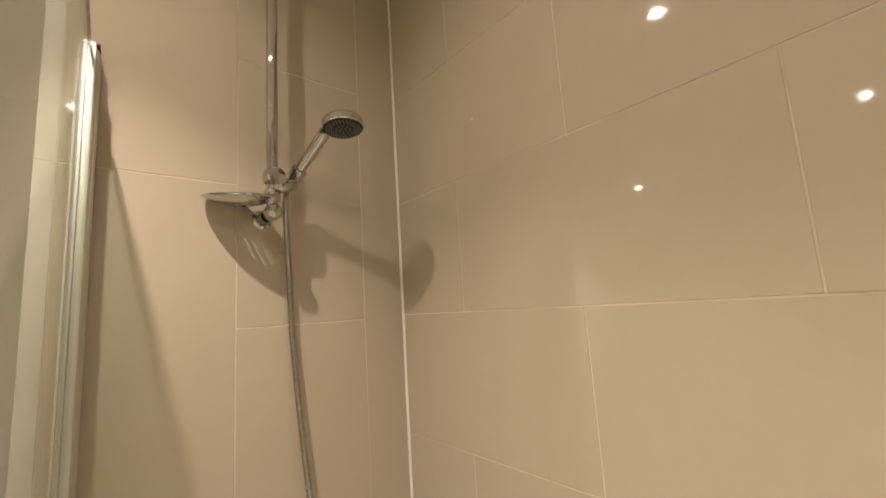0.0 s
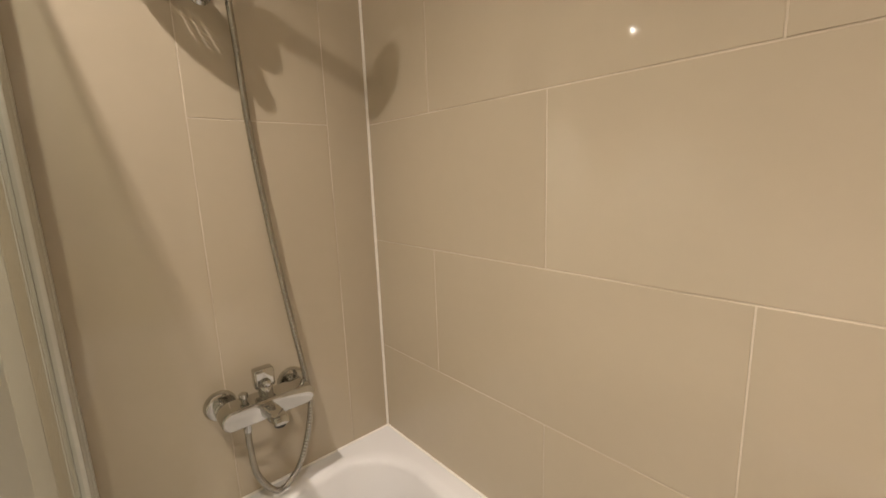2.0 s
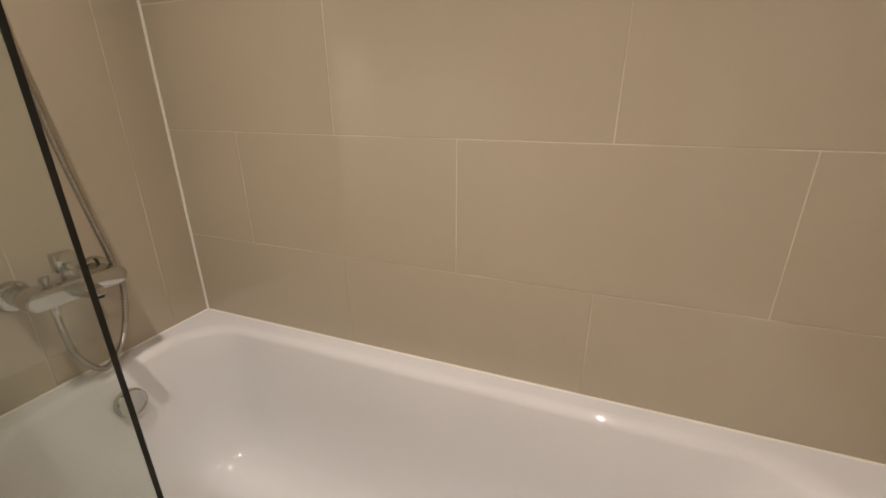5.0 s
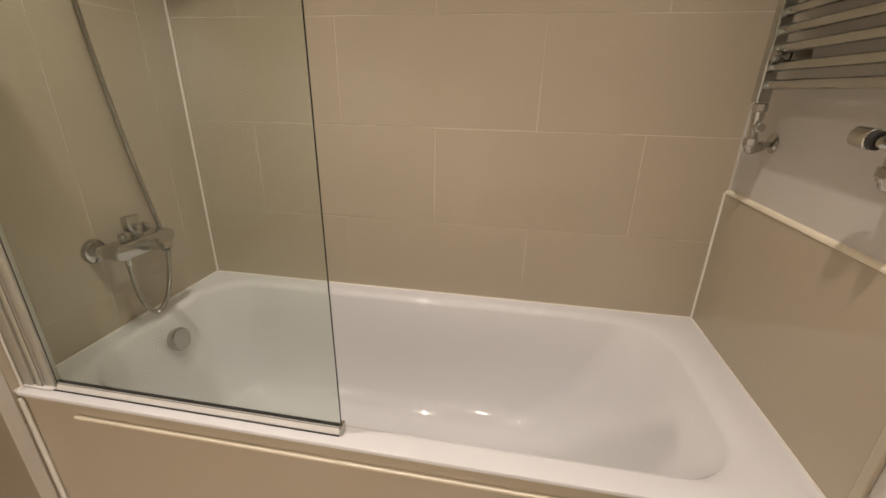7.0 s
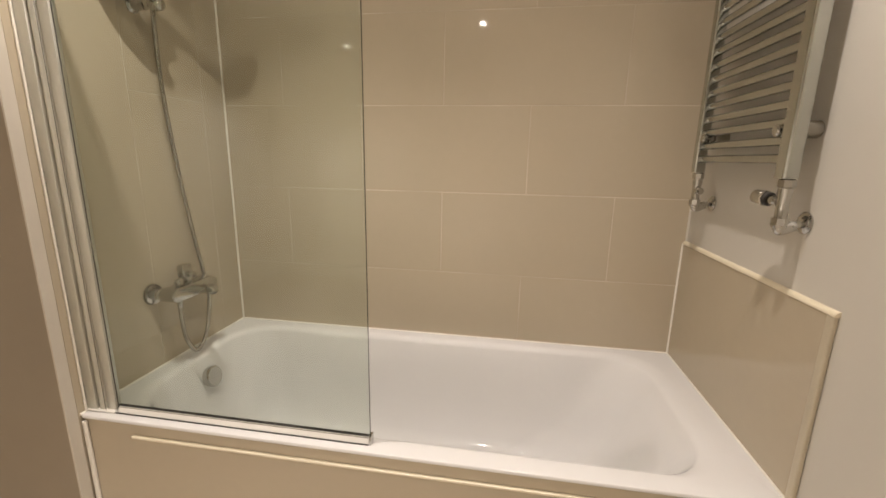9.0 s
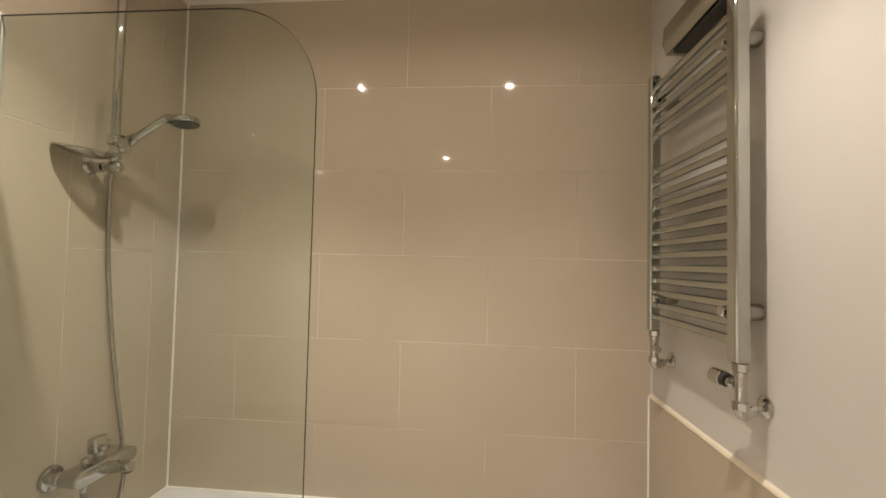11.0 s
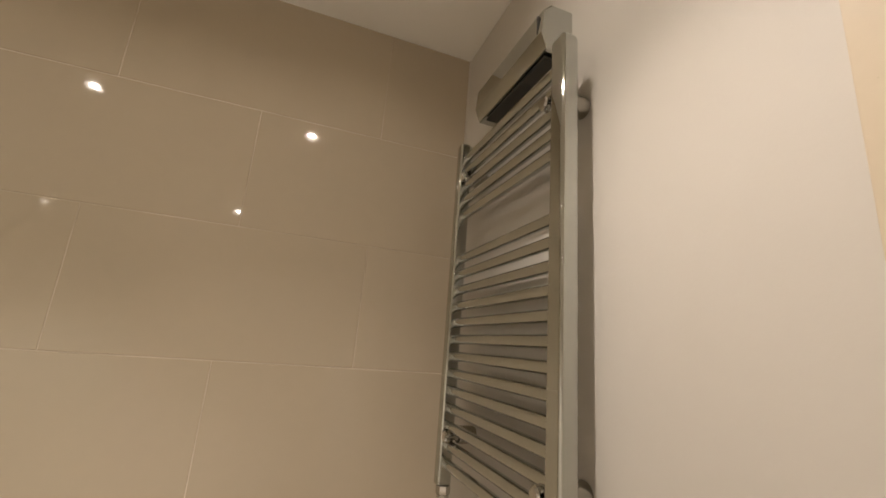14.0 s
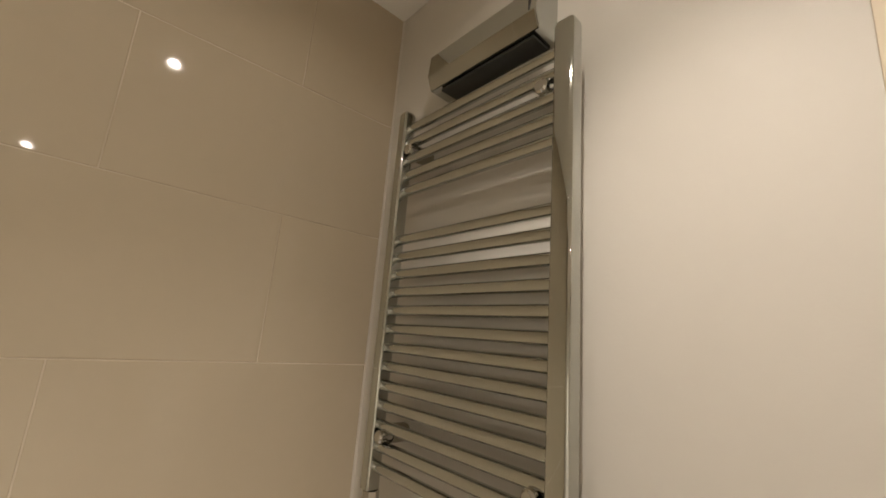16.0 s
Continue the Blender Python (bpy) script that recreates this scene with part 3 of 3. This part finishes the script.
def make_valve(y, knob):
    v = empty("radiator_valve", (1.555, y, 1.105))
    tagged(v, "chrome angled radiator valve with a ribbed hand wheel" if knob else "chrome lockshield radiator valve with a small cap", "radiator valve", "valves under the towel radiator")
    x = 1.555
    part("union_nut", lathe([(0, 0.011), (0.001, 0.0162), (0.016, 0.0162), (0.018, 0.012)], (x, y, 1.176), (x, y, 2), 8), CHROME, v)
    part("valve_body", lathe([(0, 0.0125), (0.004, 0.0142), (0.016, 0.0142), (0.022, 0.0112), (0.060, 0.0112), (0.070, 0.0130), (0.081, 0.0130)], (x, y, 1.094), (x, y, 2), 24), CHROME, v, smooth=True)
    part("lower_nut", lathe([(0, 0.011), (0.001, 0.0160), (0.015, 0.0160), (0.016, 0.011)], (x, y, 1.100), (x, y, 2), 8), CHROME, v)
    elbow = spline([(x, y, 1.098), (x + 0.003, y, 1.090), (x + 0.013, y + 0.003, 1.091), (x + 0.028, y + 0.006, 1.098)], 8)
    part("elbow", tube(elbow, 0.0112, 16), CHROME, v, smooth=True)
    part("tail_nut", lathe([(0, 0.009), (0.001, 0.0125), (0.009, 0.0125), (0.010, 0.009)], (x + 0.022, y + 0.005, 1.096), (1.607, y + 0.010, 1.105), 6), CHROME, v)
    part("pipe_tail", rod((x + 0.026, y + 0.006, 1.098), (1.607, y + 0.010, 1.105), 0.0070, 0.001), SATIN if knob else CHROME, v, smooth=True)
    part("wall_rose", lathe([(0, 0.023), (0.003, 0.023), (0.006, 0.019), (0.012, 0.009), (0.012, 0)], (1.6095, y + 0.010, 1.105), (0, y + 0.010, 1.105), 32), CHROME, v, "round chrome pipe cover on the wall", True)
    if knob:
        part("stem", rod((x - 0.004, y + 0.008, 1.148), (x - 0.010, y + 0.030, 1.150), 0.010, 0.001), CHROME, v, smooth=True)
        part("collar", rod((x - 0.009, y + 0.028, 1.150), (x - 0.011, y + 0.036, 1.151), 0.0148, 0.001), DARK, v, "black collar ring")
        part("hand_wheel", lathe([(0, 0.015), (0.002, 0.0168), (0.028, 0.0155), (0.032, 0.012), (0.033, 0)], (x - 0.011, y + 0.036, 1.151), (x - 0.020, y + 0.080, 1.155), 14), CHROME, v, "ribbed chrome hand wheel")
    else:
        part("cap", lathe([(0, 0.008), (0.012, 0.008), (0.013, 0.0105), (0.028, 0.0105), (0.030, 0.008), (0.030, 0)], (x, y - 0.004, 1.142), (x - 0.004, y - 0.04, 1.142), 16), CHROME, v, smooth=True)


make_valve(-0.556, True)
make_valve(-0.1525, False)


# ---------- wall heater above the radiator ----------
def make_heater():
    h = empty("wall_heater", (1.6095, -0.34, 2.03))
    tagged(h, "small polished chrome downflow wall heater with a dark grille underneath", "heater")
    ya, yb = -0.499, -0.222
    sec = [(1.6095, 2.083), (1.564, 2.083), (1.547, 2.066), (1.543, 2.018), (1.554, 1.988), (1.6095, 1.986)]
    part("casing", extrude_outline([(x, ya, z) for x, z in sec], (0, yb - ya, 0), 0.0025, 2), RADIATOR, h, "polished chrome casing with chamfered edges")
    part("grille", box((1.560, ya + 0.014, 1.980), (1.6090, yb - 0.030, 1.9857), 0.001), BLACK_PLASTIC, h, "dark outlet grille")
    part("front_seam", box((1.5425, ya + 0.012, 2.022), (1.5465, ya + 0.014, 2.060)), DARK, h, "short dark seam beside the end of the casing")
    return h


make_heater()


# ---------- downlights ----------
def make_downlight(x, y):
    d = empty("downlight", (x, y, CEIL))
    tagged(d, "small round recessed ceiling downlight, lit warm white", "ceiling light", "downlights in the bathroom ceiling")
    bm = bmesh.new()
    rings = [(-0.0005, 0.0412), (0.003, 0.040), (0.004, 0.035), (0.003, 0.0305), (-0.030, 0.0300), (-0.030, 0.0309), (-0.0005, 0.0309)]
    loops = [[bm.verts.new((x + q * math.cos(math.pi * k / 18), y + q * math.sin(math.pi * k / 18), CEIL - 0.0006 - d)) for k in range(36)] for d, q in rings]
    for a, b in zip(loops, loops[1:] + loops[:1]):
        for k in range(36):
            bm.faces.new((a[k], a[(k + 1) % 36], b[(k + 1) % 36], b[k]))
    part("bezel", bm, WHITE_METAL, d, "white metal ring", True)
    part("lens", lathe([(0, 0.0), (0.0, 0.0135), (0.001, 0.0135), (0.001, 0.0)], (x, y, CEIL + 0.0042), (x, y, 0), 32), LENS, d, "glowing round lens")
    part("lamp_can", lathe([(0.0, 0.0), (0.0, 0.0295), (0.004, 0.0295), (0.004, 0.0)], (x, y, CEIL + 0.0165), (x, y, 0), 32), WHITE_METAL, d, "white lamp can behind the lens")


for lx, ly, _ in LAMPS:
    make_downlight(lx, ly)


# ---------- tiles ----------
JOINT = 0.0024
_tiles = {}


def tile_mesh(w, h):
    key = (round(w, 4), round(h, 4))
    if key not in _tiles:
        d, c = 0.008, 0.0006
        v, f = [], []
        for inset, z in ((0, -d), (0, -c), (c, 0)):
            a, b = w / 2 - inset, h / 2 - inset
            v += [(-a, -b, z), (a, -b, z), (a, b, z), (-a, b, z)]
        for k in (0, 4):
            for i in range(4):
                j = (i + 1) % 4
                f.append((k + i, k + j, k + 4 + j, k + 4 + i))
        f += [(8, 9, 10, 11), (3, 2, 1, 0)]
        me = bpy.data.meshes.new("tile")
        me.from_pydata(v, [], f)
        me.materials.append(TILE)
        _tiles[key] = me
    return _tiles[key]


def lay(parent, axis, u0, u1, z0, z1, face):
    """One tile between joint centres; axis x: on a wall that faces -y; axis y: on a wall that faces +x or -x."""
    w, h = u1 - u0 - JOINT, z1 - z0 - JOINT
    if w < 0.01 or h < 0.01:
        return
    ob = new("tile", tile_mesh(w, h))
    cu, cz = (u0 + u1) / 2, (z0 + z1) / 2
    proud = random.uniform(-0.0002, 0.0002)
    tilt = random.uniform(-0.05, 0.05)
    if axis == "x":
        ob.matrix_world = pose(cu, face + proud, cz, 90 + tilt, 0, 0)
    elif axis == "y+":
        ob.matrix_world = pose(face + proud, cu, cz, 90 + tilt, 0, 90)
    else:
        ob.matrix_world = pose(face + proud, cu, cz, 90 + tilt, 0, -90)
    ob.parent = parent


# long wall: rows 0.301 high, each shifted by half a tile
rows = [0.499, 0.80, 1.101, 1.402, 1.703, 2.004, CEIL]
for i, (a, b) in enumerate(zip(rows, rows[1:])):
    first = 0.461 if i % 2 == 0 else 0.160
    cuts = [X0 - 0.006] + [first + 0.602 * k for k in range(-1, 4) if X0 < first + 0.602 * k < X1 - 0.02] + [1.617]
    for u, v in zip(cuts, cuts[1:]):
        lay(wall_north, "x", u, v, a, b, 0.0)

# shower wall: upright tiles in columns
for (u, v), joints in (((-0.6955, -0.411), (1.703,)), ((-0.411, -0.115), (1.397, 1.999)), ((-0.115, 0.0005), ())):
    cuts = [0.45, *joints, CEIL]
    for a, b in zip(cuts, cuts[1:]):
        lay(wall_west, "y+", u, v, a, b, X0)

# low tiles under the radiator
lay(wall_east, "y-", -0.665, 0.0005, 0.45, LEDGE, X1)
